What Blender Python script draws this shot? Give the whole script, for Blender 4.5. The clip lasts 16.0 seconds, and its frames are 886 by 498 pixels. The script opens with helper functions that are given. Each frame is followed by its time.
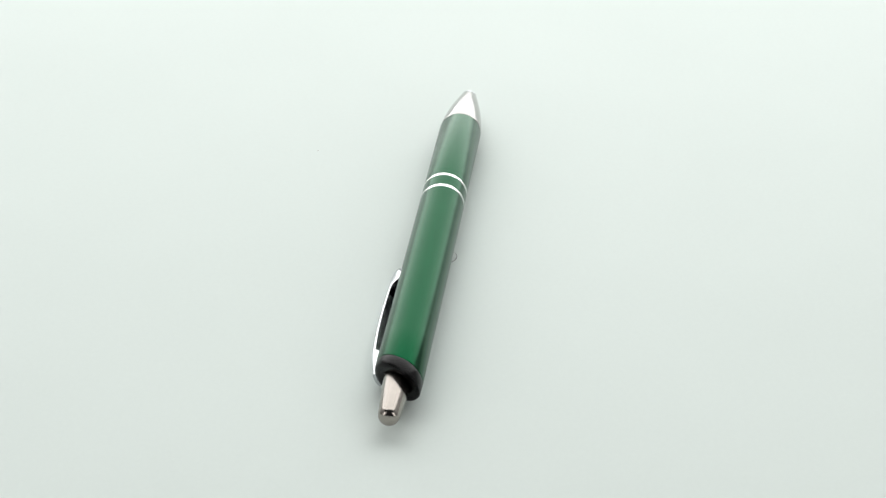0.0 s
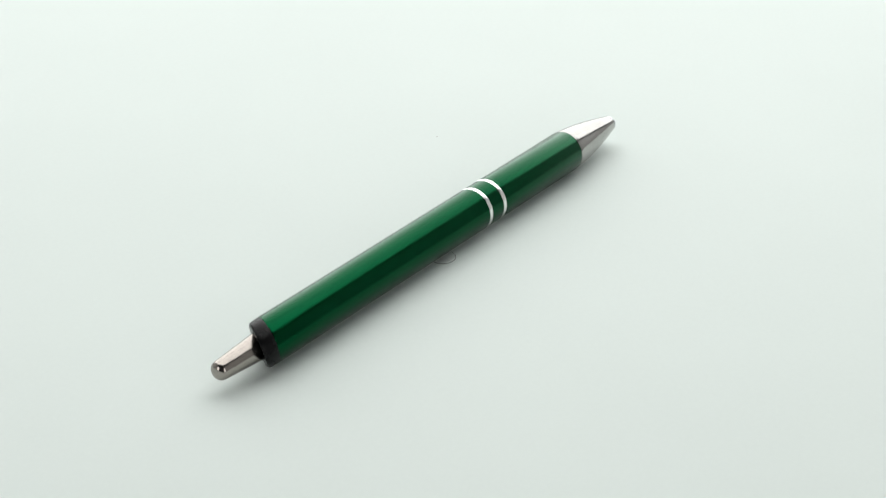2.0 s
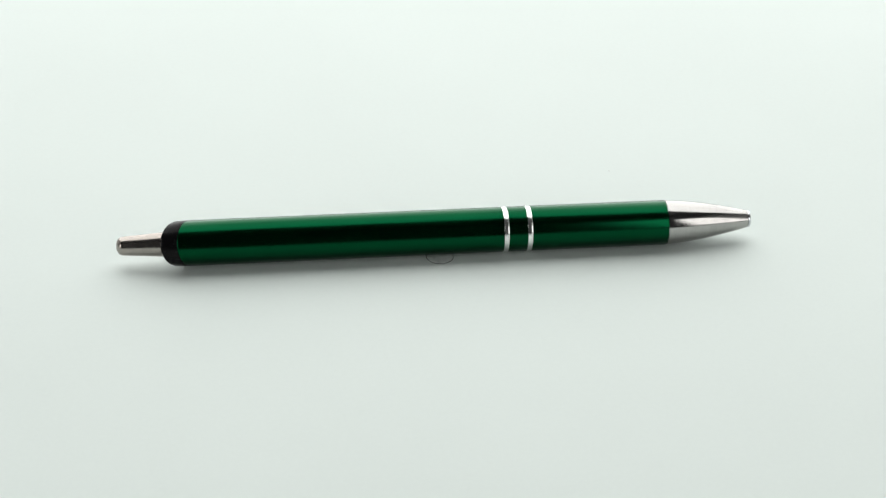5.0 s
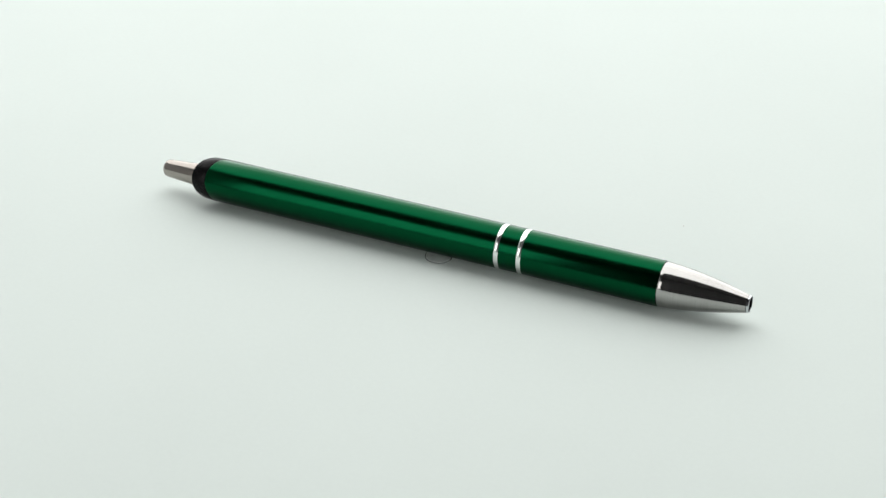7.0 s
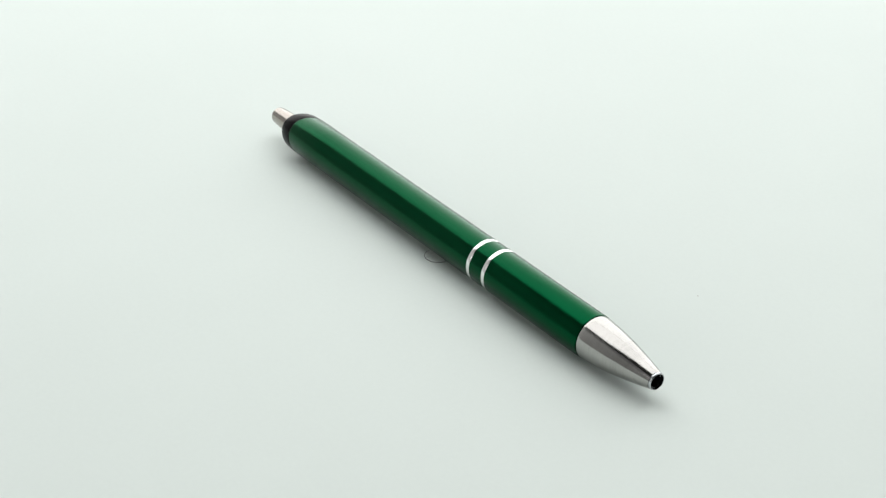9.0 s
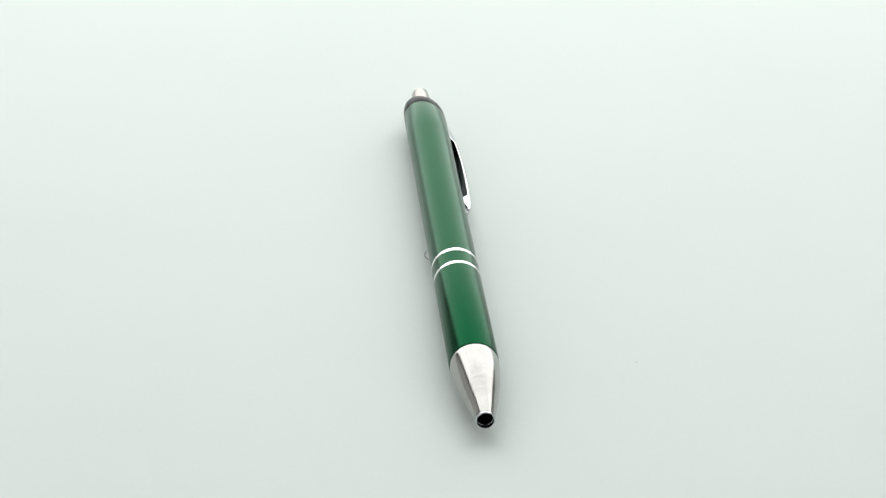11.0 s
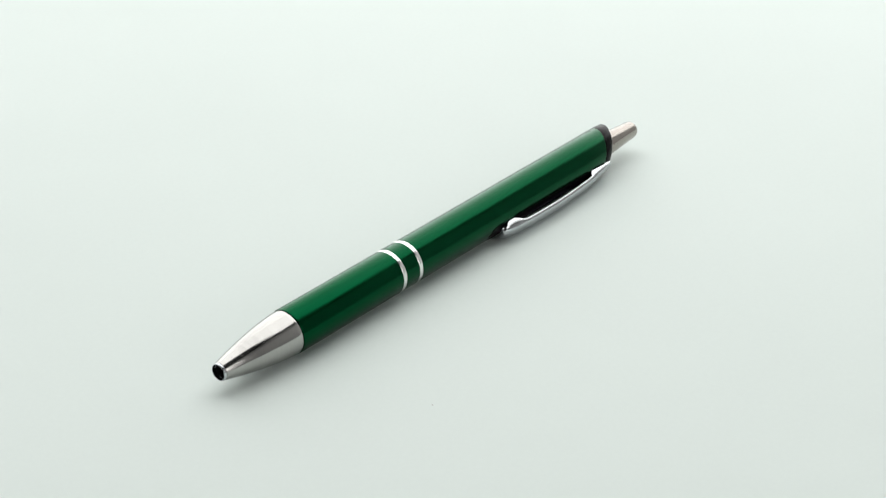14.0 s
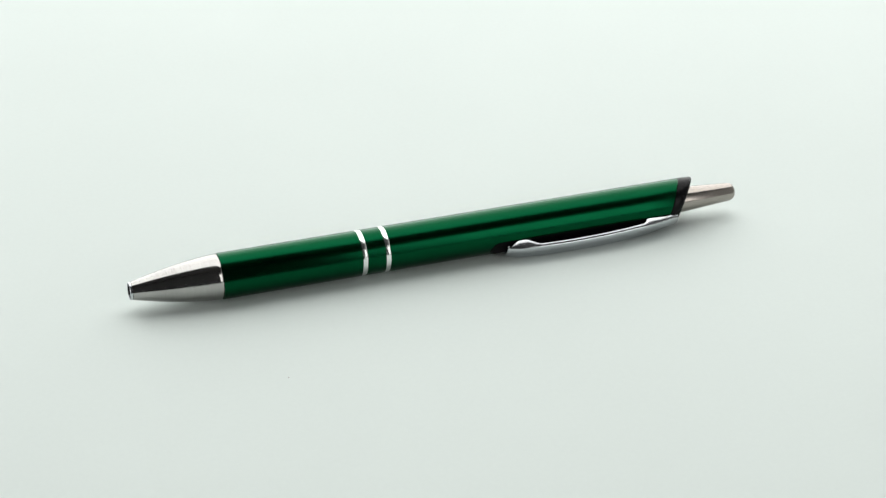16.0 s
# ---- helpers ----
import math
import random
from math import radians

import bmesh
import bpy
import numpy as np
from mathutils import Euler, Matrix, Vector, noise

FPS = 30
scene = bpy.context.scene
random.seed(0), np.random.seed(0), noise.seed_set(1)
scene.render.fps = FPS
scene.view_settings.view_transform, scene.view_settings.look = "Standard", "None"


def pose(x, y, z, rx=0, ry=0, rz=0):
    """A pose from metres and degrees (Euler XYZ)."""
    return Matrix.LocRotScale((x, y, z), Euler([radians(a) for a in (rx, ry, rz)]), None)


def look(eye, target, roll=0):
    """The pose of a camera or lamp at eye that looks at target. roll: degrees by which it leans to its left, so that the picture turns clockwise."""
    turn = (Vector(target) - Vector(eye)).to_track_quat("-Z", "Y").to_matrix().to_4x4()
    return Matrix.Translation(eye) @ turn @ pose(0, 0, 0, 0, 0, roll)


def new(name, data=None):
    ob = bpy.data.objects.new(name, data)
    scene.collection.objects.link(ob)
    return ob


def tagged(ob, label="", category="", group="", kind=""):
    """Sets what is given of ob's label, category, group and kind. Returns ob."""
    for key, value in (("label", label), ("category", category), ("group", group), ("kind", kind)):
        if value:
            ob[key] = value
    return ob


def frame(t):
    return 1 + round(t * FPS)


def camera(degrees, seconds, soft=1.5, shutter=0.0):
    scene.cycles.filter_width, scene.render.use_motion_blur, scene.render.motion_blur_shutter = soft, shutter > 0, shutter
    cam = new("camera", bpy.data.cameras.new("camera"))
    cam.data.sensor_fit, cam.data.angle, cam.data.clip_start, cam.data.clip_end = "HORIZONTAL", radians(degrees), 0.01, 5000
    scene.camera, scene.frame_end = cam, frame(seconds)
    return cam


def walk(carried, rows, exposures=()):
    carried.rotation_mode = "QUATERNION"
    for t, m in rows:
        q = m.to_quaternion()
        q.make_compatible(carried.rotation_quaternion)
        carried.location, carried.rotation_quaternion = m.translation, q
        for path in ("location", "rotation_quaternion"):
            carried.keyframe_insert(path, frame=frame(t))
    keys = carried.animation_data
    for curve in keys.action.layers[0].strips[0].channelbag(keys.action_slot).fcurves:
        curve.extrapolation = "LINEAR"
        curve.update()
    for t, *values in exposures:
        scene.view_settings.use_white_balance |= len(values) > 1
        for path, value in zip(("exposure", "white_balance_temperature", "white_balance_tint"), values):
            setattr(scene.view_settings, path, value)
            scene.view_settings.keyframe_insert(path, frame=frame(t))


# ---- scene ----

# A click pen lies on a white turntable that turns clockwise under a camera on a stand.
SECONDS = 16.0
START, SPEED = 83.58, -15.216          # the pen's bearing at the start, degrees; degrees a second

cam = camera(25.515, SECONDS, soft=1.3)
EYE = Vector((0.0, -0.37102, 0.22097))
YAW, PITCH, ROLL = radians(0.0686), radians(-30.584), 1.169
AHEAD = Vector((math.sin(YAW) * math.cos(PITCH), math.cos(YAW) * math.cos(PITCH), math.sin(PITCH)))
STAND = look(EYE, EYE + AHEAD, ROLL)
walk(cam, [(0.0, STAND), (SECONDS, STAND)], [(0.0, 0.0), (SECONDS, 0.0)])


# ---- world and lights ----
world = bpy.data.worlds.new("world")
scene.world = world
world.use_nodes = True
world.node_tree.nodes["Background"].inputs["Color"].default_value = (0.8, 0.9, 1.0, 1)
world.node_tree.nodes["Background"].inputs["Strength"].default_value = 0.02


def softbox(name, eye, target, width, height, watts, colour):
    data = bpy.data.lights.new(name, "AREA")
    data.shape, data.size, data.size_y = "RECTANGLE", width, height
    data.energy, data.color = watts, colour
    ob = new(name, data)
    ob.matrix_world = look(eye, target)
    return ob


# a large bright diffuser behind, a dimmer one above it, and two softboxes beside the camera
softbox("softbox_back", (0, 1.56, 0.69), (0, 0.773, 0.074), 3.36, 1.75, 45.8, (1.0, 1.0, 0.985))
softbox("softbox_top", (0, 0.504, 1.746), (0, -0.073, 0.929), 2.88, 1.236, 25.5, (1.0, 1.0, 0.985))
for side in (-1, 1):
    softbox("softbox_front", (side * 0.86, -0.82, 0.44), (0, 0, 0.06), 0.42, 0.80, 2.5, (1.0, 0.99, 0.97))


# ---- materials ----
def material(name, colour, rough=0.5, metal=0.0, ior=1.45, grain=0.0, grain_size=400.0, rough_var=0.0, bump=0.0,
             bump_size=2000.0, stretch=(1, 1, 1), spread=0.0, spread_size=12.0, gloss=0.5, edge=(1, 1, 1)):
    m = bpy.data.materials.new(name)
    m.use_nodes = True
    nt = m.node_tree
    n, link = nt.nodes, nt.links
    p = n["Principled BSDF"]
    p.inputs["Base Color"].default_value = (*colour, 1)
    p.inputs["Roughness"].default_value = rough
    p.inputs["Metallic"].default_value = metal
    p.inputs["IOR"].default_value = ior
    p.inputs["Specular IOR Level"].default_value = gloss
    p.inputs["Specular Tint"].default_value = (*edge, 1)
    co = n.new("ShaderNodeTexCoord")
    mp = n.new("ShaderNodeMapping")
    mp.inputs["Scale"].default_value = stretch
    link.new(co.outputs["Object"], mp.inputs["Vector"])

    def noise_tex(size, detail=4.0):
        t = n.new("ShaderNodeTexNoise")
        t.inputs["Scale"].default_value = size
        t.inputs["Detail"].default_value = detail
        link.new(mp.outputs["Vector"], t.inputs["Vector"])
        return t

    if grain or spread:
        fine, wide = noise_tex(grain_size), noise_tex(spread_size, 3.0)
        total = None
        for tex, amount in ((fine, grain), (wide, spread)):
            r = n.new("ShaderNodeMapRange")
            r.inputs["From Min"].default_value, r.inputs["From Max"].default_value = 0.3, 0.7
            r.inputs["To Min"].default_value, r.inputs["To Max"].default_value = 1 - amount, 1 + amount
            link.new(tex.outputs["Fac"], r.inputs["Value"])
            if total is None:
                total = r.outputs["Result"]
            else:
                mul = n.new("ShaderNodeMath")
                mul.operation = "MULTIPLY"
                link.new(total, mul.inputs[0])
                link.new(r.outputs["Result"], mul.inputs[1])
                total = mul.outputs["Value"]
        v = n.new("ShaderNodeVectorMath")
        v.operation = "SCALE"
        v.inputs[0].default_value = colour
        link.new(total, v.inputs["Scale"])
        link.new(v.outputs["Vector"], p.inputs["Base Color"])
    if rough_var:
        t = noise_tex(grain_size * 0.6)
        r = n.new("ShaderNodeMapRange")
        r.inputs["From Min"].default_value, r.inputs["From Max"].default_value = 0.3, 0.7
        r.inputs["To Min"].default_value, r.inputs["To Max"].default_value = rough - rough_var, rough + rough_var
        link.new(t.outputs["Fac"], r.inputs["Value"])
        link.new(r.outputs["Result"], p.inputs["Roughness"])
    if bump:
        t = noise_tex(bump_size)
        b = n.new("ShaderNodeBump")
        b.inputs["Strength"].default_value = bump
        b.inputs["Distance"].default_value = 0.0001
        link.new(t.outputs["Fac"], b.inputs["Height"])
        link.new(b.outputs["Normal"], p.inputs["Normal"])
    return m


WHITE = material("matt_white_laminate", (0.70, 0.766, 0.738), 0.85, gloss=0.06, grain=0.006, grain_size=900, spread=0.012, spread_size=14,
                 rough_var=0.05, bump=0.03, bump_size=1500)
TABLE = material("white_table_top", (0.68, 0.72, 0.70), 0.85, gloss=0.15, grain=0.01, spread=0.02, bump=0.03)
WALL = material("dark_grey_wall_paint", (0.06, 0.06, 0.06), 0.9, grain=0.05, grain_size=60, spread=0.08, spread_size=2, bump=0.1,
                bump_size=150)
# near-black, for an unseen wall that keeps camera-side reflections dark
ABSORBER = material("black_absorber", (0.02, 0.02, 0.021), 0.9, grain=0.05, grain_size=60, spread=0.08, spread_size=2, bump=0.1,
                 bump_size=150)
# light grey for the unseen side walls, added to lift the pen's side reflections
SIDE = material("light_grey_reflector", (0.5, 0.5, 0.495), 0.9, grain=0.03, grain_size=60, spread=0.04, spread_size=2, bump=0.1, bump_size=150)
BOARDS = material("grey_floor", (0.12, 0.11, 0.10), 0.6, grain=0.1, grain_size=40, spread=0.1, spread_size=2)
GREEN = material("green_anodised_aluminium", (0.0013, 0.052, 0.0188), 0.22, 1.0, grain=0.05, grain_size=900, rough_var=0.03,
                 stretch=(0.15, 1, 1), spread=0.04, spread_size=60, edge=(0.96, 1.0, 0.98))
CHROME = material("polished_chrome", (0.55, 0.57, 0.59), 0.17, 1.0, rough_var=0.03, grain=0.02, grain_size=500)
SILVER = material("bright_silver", (0.86, 0.86, 0.85), 0.22, 1.0, rough_var=0.03, grain=0.02, grain_size=500)
NICKEL = material("satin_nickel", (0.39, 0.383, 0.37), 0.125, 1.0, rough_var=0.04, grain=0.05, grain_size=4000, spread=0.06, spread_size=170,
                  stretch=(1, 0.05, 0.05), bump=0.07, bump_size=7000)
STEEL = material("warm_steel", (0.335, 0.307, 0.28), 0.2, 1.0, rough_var=0.04, grain=0.03, grain_size=600)
BLACK = material("black_plastic", (0.004, 0.004, 0.0045), 0.24, gloss=0.12, rough_var=0.06, grain=0.1, grain_size=800, bump=0.05)
STRIP = material("matt_black_strip", (0.003, 0.003, 0.0033), 0.45, gloss=0.06, rough_var=0.06, grain=0.1, grain_size=800, bump=0.05)
BORE_SHADE = material("painted_bore_shade", (0.002, 0.002, 0.002), 0.8, grain=0.1, gloss=0.02)
CLEAR = material("grey_translucent_plastic", (0.66, 0.71, 0.69), 0.3, grain=0.04, grain_size=900, rough_var=0.05)
SEAM = material("dark_seam", (0.06, 0.065, 0.065), 0.6, grain=0.1)
DUST = material("dust", (0.48, 0.48, 0.46), 0.9, grain=0.1)


# ---- mesh helpers ----
def part(name, bm, mat, parent, label="", sharp=38):
    bmesh.ops.recalc_face_normals(bm, faces=bm.faces)
    for f in bm.faces:
        f.smooth = True
    me = bpy.data.meshes.new(name)
    bm.to_mesh(me)
    bm.free()
    me.set_sharp_from_angle(angle=radians(sharp))
    me.materials.append(mat)
    ob = new(name, me)
    ob.parent = parent
    if label:
        tagged(ob, label)
    return ob


def box(bm, x0, y0, z0, x1, y1, z1):
    v = bmesh.ops.create_cube(bm, size=1.0)["verts"]
    for q in v:
        q.co = Vector(((x0 + x1) / 2 + q.co.x * (x1 - x0), (y0 + y1) / 2 + q.co.y * (y1 - y0), (z0 + z1) / 2 + q.co.z * (z1 - z0)))
    return v


def loft(bm, rings, closed=True):
    """Skins rings of equal length, and closes the ends."""
    made = [[bm.verts.new(q) for q in ring] for ring in rings]
    k = len(made[0])
    for a, b in zip(made, made[1:]):
        for i in range(k):
            bm.faces.new((a[i], a[(i + 1) % k], b[(i + 1) % k], b[i]))
    if closed:
        bm.faces.new(made[0])
        bm.faces.new(made[-1])
    return made


def disc(bm, profile, seg=96):
    """A turned body about z from rows of radius, height."""
    loft(bm, [[(r * math.cos(math.tau * i / seg), r * math.sin(math.tau * i / seg), z) for i in range(seg)] for r, z in profile])


# ---- the studio ----
def slab(name, x0, y0, z0, x1, y1, z1, mat, label):
    bm = bmesh.new()
    box(bm, x0, y0, z0, x1, y1, z1)
    return tagged(part(name, bm, mat, None), label, name.split("_")[0], kind="structure")


# unseen room shell; wall and ceiling tones are set to shape the pen's reflections
FLOOR = -0.78
slab("floor", -2.0, -1.4, FLOOR - 0.1, 2.0, 2.7, FLOOR, BOARDS, "plain grey studio floor")
slab("wall_north", -1.9, 2.6, FLOOR, 1.9, 2.7, 2.3, WALL, "dark grey painted studio wall")
slab("wall_south", -1.9, -1.4, FLOOR, 1.9, -1.3, 2.3, ABSORBER, "unseen black wall behind the camera, added to darken the pen's reflections")
# both side walls are added reflectors out of view
slab("wall_east", 1.9, -1.4, FLOOR, 2.0, 2.7, 2.3, SIDE, "unseen light grey side wall, added as a reflector for the pen")
slab("wall_west", -2.0, -1.4, FLOOR, -1.9, 2.7, 2.3, SIDE, "unseen light grey side wall, added as a reflector for the pen")
slab("ceiling", -2.0, -1.4, 2.3, 2.0, 2.7, 2.4, WALL, "unseen dark grey ceiling, added to darken the pen's reflections")


def build_table():
    table = tagged(new("table"), "white studio table under the turntable", "table")
    table.location = (0, 0, FLOOR)
    top = -0.032 - FLOOR
    bm = bmesh.new()
    box(bm, -1.3, -1.15, top - 0.03, 1.3, 1.75, top)
    bmesh.ops.bevel(bm, geom=bm.edges[:], offset=0.003, segments=2, affect="EDGES")
    part("tabletop", bm, TABLE, table)
    for x in (-1.24, 1.24):
        for y in (-1.09, 1.69):
            bm = bmesh.new()
            box(bm, x - 0.025, y - 0.025, 0, x + 0.025, y + 0.025, top - 0.03)
            part("leg", bm, TABLE, table)
    return table


build_table()


# ---- the turntable ----
def build_turntable():
    thing = tagged(new("turntable"), "round matt white turntable with a small clear centre disc", "turntable")
    bm = bmesh.new()
    disc(bm, [(0.20, -0.032), (0.20, -0.016)], 96)
    part("base", bm, TABLE, thing)
    bm = bmesh.new()
    disc(bm, [(0.246, -0.0155), (0.25, -0.0145), (0.25, -0.0015), (0.2495, -0.0005), (0.2485, 0.0)], 192)
    part("platter", bm, WHITE, thing)
    bm = bmesh.new()
    disc(bm, [(0.00288, 0.00002), (0.00288, 0.00012), (0.0028, 0.0002), (0.0026, 0.00022)], 64)
    cap = part("centre_disc", bm, CLEAR, thing, "small clear grey plastic centre disc")
    cap.location = (-0.0003, -0.0006, 0)
    bm = bmesh.new()
    ring = []
    for i in range(64):
        a = math.tau * i / 64
        ring.append([((r) * math.cos(a), r * math.sin(a), z) for r, z in ((0.00288, 0.00001), (0.00288, 0.00007), (0.00302, 0.00007), (0.00302, 0.00001))])
    made = [[bm.verts.new(q) for q in rr] for rr in ring]
    for i in range(64):
        a, b = made[i], made[(i + 1) % 64]
        for j in range(4):
            bm.faces.new((a[j], a[(j + 1) % 4], b[(j + 1) % 4], b[j]))
    seam = part("seam", bm, SEAM, cap)
    for x, y, size in ((0.0448, 0.0355, 0.00018),):
        bm = bmesh.new()
        bmesh.ops.create_icosphere(bm, subdivisions=2, radius=size)
        for v in bm.verts:
            v.co *= 1 + 0.25 * noise.noise(v.co * 9000)
            v.co.z = max(v.co.z * 0.4, 0) + 0.00001
        part("speck", bm, DUST, thing).location = (x, y, 0)
    return thing


# ---- the pen: s runs along it towards the writing tip, in millimetres ----
MM = 0.001
AXIS_U, AXIS_Z, R = 1.537, 5.06, 4.99
CLIP = radians(-28)                     # the clip's bearing round the barrel, below level
SEG = 96


def axis_height(s):
    """The clip props up the button end a little; the pen bears on the table at the end of the barrel."""
    return AXIS_Z - 0.0023 * (s - 19.0)


def pen_point(s, r, a):
    return (s * MM, (AXIS_U + r * math.cos(a)) * MM, (axis_height(s) + r * math.sin(a)) * MM)


def turned(profile, seg=SEG):
    """A turned body round the pen's axis from rows of s, radius and slant: a slanted ring is cut at an angle, shorter on the clip's side."""
    bm = bmesh.new()
    rings = []
    for row in profile:
        s, r = row[0], row[1]
        k = row[2] if len(row) > 2 else 0.0
        rings.append([pen_point(s + k * math.cos(math.tau * i / seg - CLIP) * r / R, r, math.tau * i / seg) for i in range(seg)])
    loft(bm, rings)
    return bm


def build_clip(pen):
    """A folded sheet-metal channel: an outer face that bows away from the barrel, two side walls that reach in at the root and near the tip."""
    def smooth(points, s, soft=True):
        for (s0, a), (s1, b) in zip(points, points[1:]):
            if s <= s1:
                q = min(max((s - s0) / (s1 - s0), 0), 1)
                return a + (b - a) * (q * q * (3 - 2 * q) if soft else q)
        return points[-1][1]

    def bow(s):
        return sum(smooth(outer, s + d, False) for d in (-3, -2, -1, 0, 1, 2, 3)) / 7

    outer = [(-55.2, 5.35), (-53, 5.7), (-50, 6.2), (-45, 6.8), (-38, 7.3), (-30, 7.5), (-22, 7.35), (-16, 7.0), (-13.6, 6.8), (-12.8, 6.4), (-10, 5.0)]
    wall = [(-55.2, 1.0), (-53, 1.2), (-50, 1.6), (-47.4, 2.0), (-46.9, 1.95), (-45.4, 0.95), (-20.5, 0.95), (-17.2, 2.4), (-16, 2.3), (-13.4, 0.7), (-12.8, 0.65)]
    half = [(-54.2, 1.55), (-52, 1.8), (-45, 2.1), (-20, 2.0), (-14.5, 1.9), (-13.2, 1.7), (-12.8, 1.2)]
    t = 0.32
    er, et = (math.cos(CLIP), math.sin(CLIP)), (-math.sin(CLIP), math.cos(CLIP))
    rings = []
    n = 90
    for i in range(n + 1):
        s = -54.2 + 41.4 * i / n
        o, d, w = bow(s) + smooth([(-54.2, 0.0), (-46, 0.2), (-12, 0.2)], s), smooth(wall, s) + 0.15, smooth(half, s) - 0.03
        d = max(d, 0.95)
        sec = [(-w, o - d)]
        sec += [(w * math.sin(radians(b)), o - 0.5 * (1 - math.cos(radians(b)))) for b in range(-90, 91, 15)]
        sec += [(w, o - d), (w - t, o - d), (w - t, o - 0.95), (0, o - 0.6), (-w + t, o - 0.95), (-w + t, o - d)]
        rings.append([(s * MM, (AXIS_U + r * er[0] + q * et[0]) * MM, (axis_height(s) + r * er[1] + q * et[1]) * MM) for q, r in sec])
    bm = bmesh.new()
    loft(bm, rings)
    clip = part("clip", bm, CHROME, pen, "bowed polished chrome pocket clip", 50)
    # the rounded bead by which the clip's end bears on the barrel
    bm = bmesh.new()
    bmesh.ops.create_uvsphere(bm, u_segments=20, v_segments=12, radius=0.00055)
    bead = part("bead", bm, CHROME, clip)
    bead.location = (-13.3 * MM, (AXIS_U + 5.45 * er[0] + 0.9 * et[0]) * MM, (axis_height(-13.3) + 5.45 * er[1] + 0.9 * et[1]) * MM)
    return clip


def build_pen():
    pen = tagged(new("ballpoint_pen"), "dark green metallic click pen with silver rings, tip and clip", "pen")
    # barrel in three lengths, parted by two rings
    part("upper_barrel", turned([(-54.9, R - 0.5, 2.6), (-54.9, R - 0.12, 2.6), (-54.75, R - 0.03, 2.6), (-54.6, R, 2.6), (-45, R), (13.6, R), (13.6, R - 0.5)]), GREEN, pen,
         "dark green anodised metal barrel")
    part("barrel_band", turned([(14.7, R - 0.5), (14.7, R), (18.8, R), (18.8, R - 0.5)]), GREEN, pen, "dark green band between the rings")
    part("lower_barrel", turned([(19.9, R - 0.5), (19.9, R), (50.1, R), (50.3, R - 0.06), (50.35, R - 0.5)]), GREEN, pen, "dark green anodised metal barrel")
    for s in (14.15, 19.36):
        part("ring", turned([(s - 0.52, R - 0.3), (s - 0.52, R - 0.02), (s - 0.4, R + 0.035), (s - 0.15, R + 0.05), (s + 0.15, R + 0.05),
                             (s + 0.4, R + 0.035), (s + 0.52, R - 0.02), (s + 0.52, R - 0.3)]), SILVER, pen, "polished silver ring")
    # tip
    rows = [(50.3, 2.0), (50.3, R - 0.4), (50.5, R - 0.4), (50.5, R - 0.14), (50.62, R - 0.09)]
    for i in range(1, 25):
        q = i / 24
        rows.append((50.62 + 18.38 * q, 1.95 + (R - 0.09 - 1.95) * (1 - q ** 1.55)))
    rows += [(69.0, 1.7), (66.0, 1.68)]
    cone = part("tip_cone", turned(rows), NICKEL, pen, "satin silver metal writing tip")
    part("nose_ring", turned([(66.9, 1.3), (68.9, 1.5), (69.02, 1.86), (69.1, 1.93), (69.4, 1.91), (69.52, 1.86), (69.6, 1.78), (69.6, 1.72), (69.56, 1.67), (69.4, 1.64), (67.0, 1.62)]),
         CHROME, cone, "bright steel nose ring")
    # near-black lining: the shade inside the hole is put into its colour
    part("bore", turned([(66.5, 1.6), (69.46, 1.65), (69.46, 1.62), (69.3, 1.58), (68.3, 1.5), (68.2, 0.2)], 48), BORE_SHADE, cone, "hole in the tip, its shade put into a near-black lining")
    # slanted black collar
    part("collar", turned([(-54.8, R - 0.6, 2.6), (-54.9, R - 0.06, 2.6), (-55.1, R - 0.02, 2.62), (-57.4, R - 0.12, 3.2), (-57.8, R - 0.3, 3.3), (-58.05, R - 0.65, 3.4),
                           (-58.1, R - 1.1, 3.4), (-57.9, 3.0, 3.4), (-57.0, 2.85, 3.2)]), BLACK, pen, "slanted black plastic collar")
    # push button
    rows = [(-53.0, 3.0), (-58.0, 2.85), (-68.9, 2.1), (-69.05, 2.06)]
    for i in range(1, 9):
        a = radians(90 * i / 8)
        rows.append((-69.05 - 1.5 * math.sin(a), max(2.06 * math.cos(a) ** 0.8, 0.03)))
    part("push_button", turned(rows), STEEL, pen, "tapered silver push button with a domed end")
    # matt black strip with one rounded end, on the barrel under the clip
    bm = bmesh.new()
    n, grid = 60, []
    for i in range(n + 1):
        s = -52.0 + 42.6 * i / n
        left = -9.4 - s
        reach = radians(24) * (1 if left > 2 else math.sqrt(max(1 - (1 - left / 2) ** 2, 0.02)))
        ring = [pen_point(s, R + 0.07, CLIP + reach * (k / 6 - 1)) for k in range(13)] + [pen_point(s, R - 0.3, CLIP + reach * (1 - k / 6)) for k in range(13)]
        grid.append(ring)
    loft(bm, grid)
    part("black_strip", bm, STRIP, pen, "matt black strip on the barrel under the clip")
    build_clip(pen)
    return pen


turntable = build_turntable()
pen = build_pen()


# ---- what moves ----
def motions():
    for thing in (turntable, pen):
        walk(thing, [(0.5 * i, pose(0, 0, 0, 0, 0, START + SPEED * 0.5 * i)) for i in range(int(SECONDS * 2) + 1)])


motions()
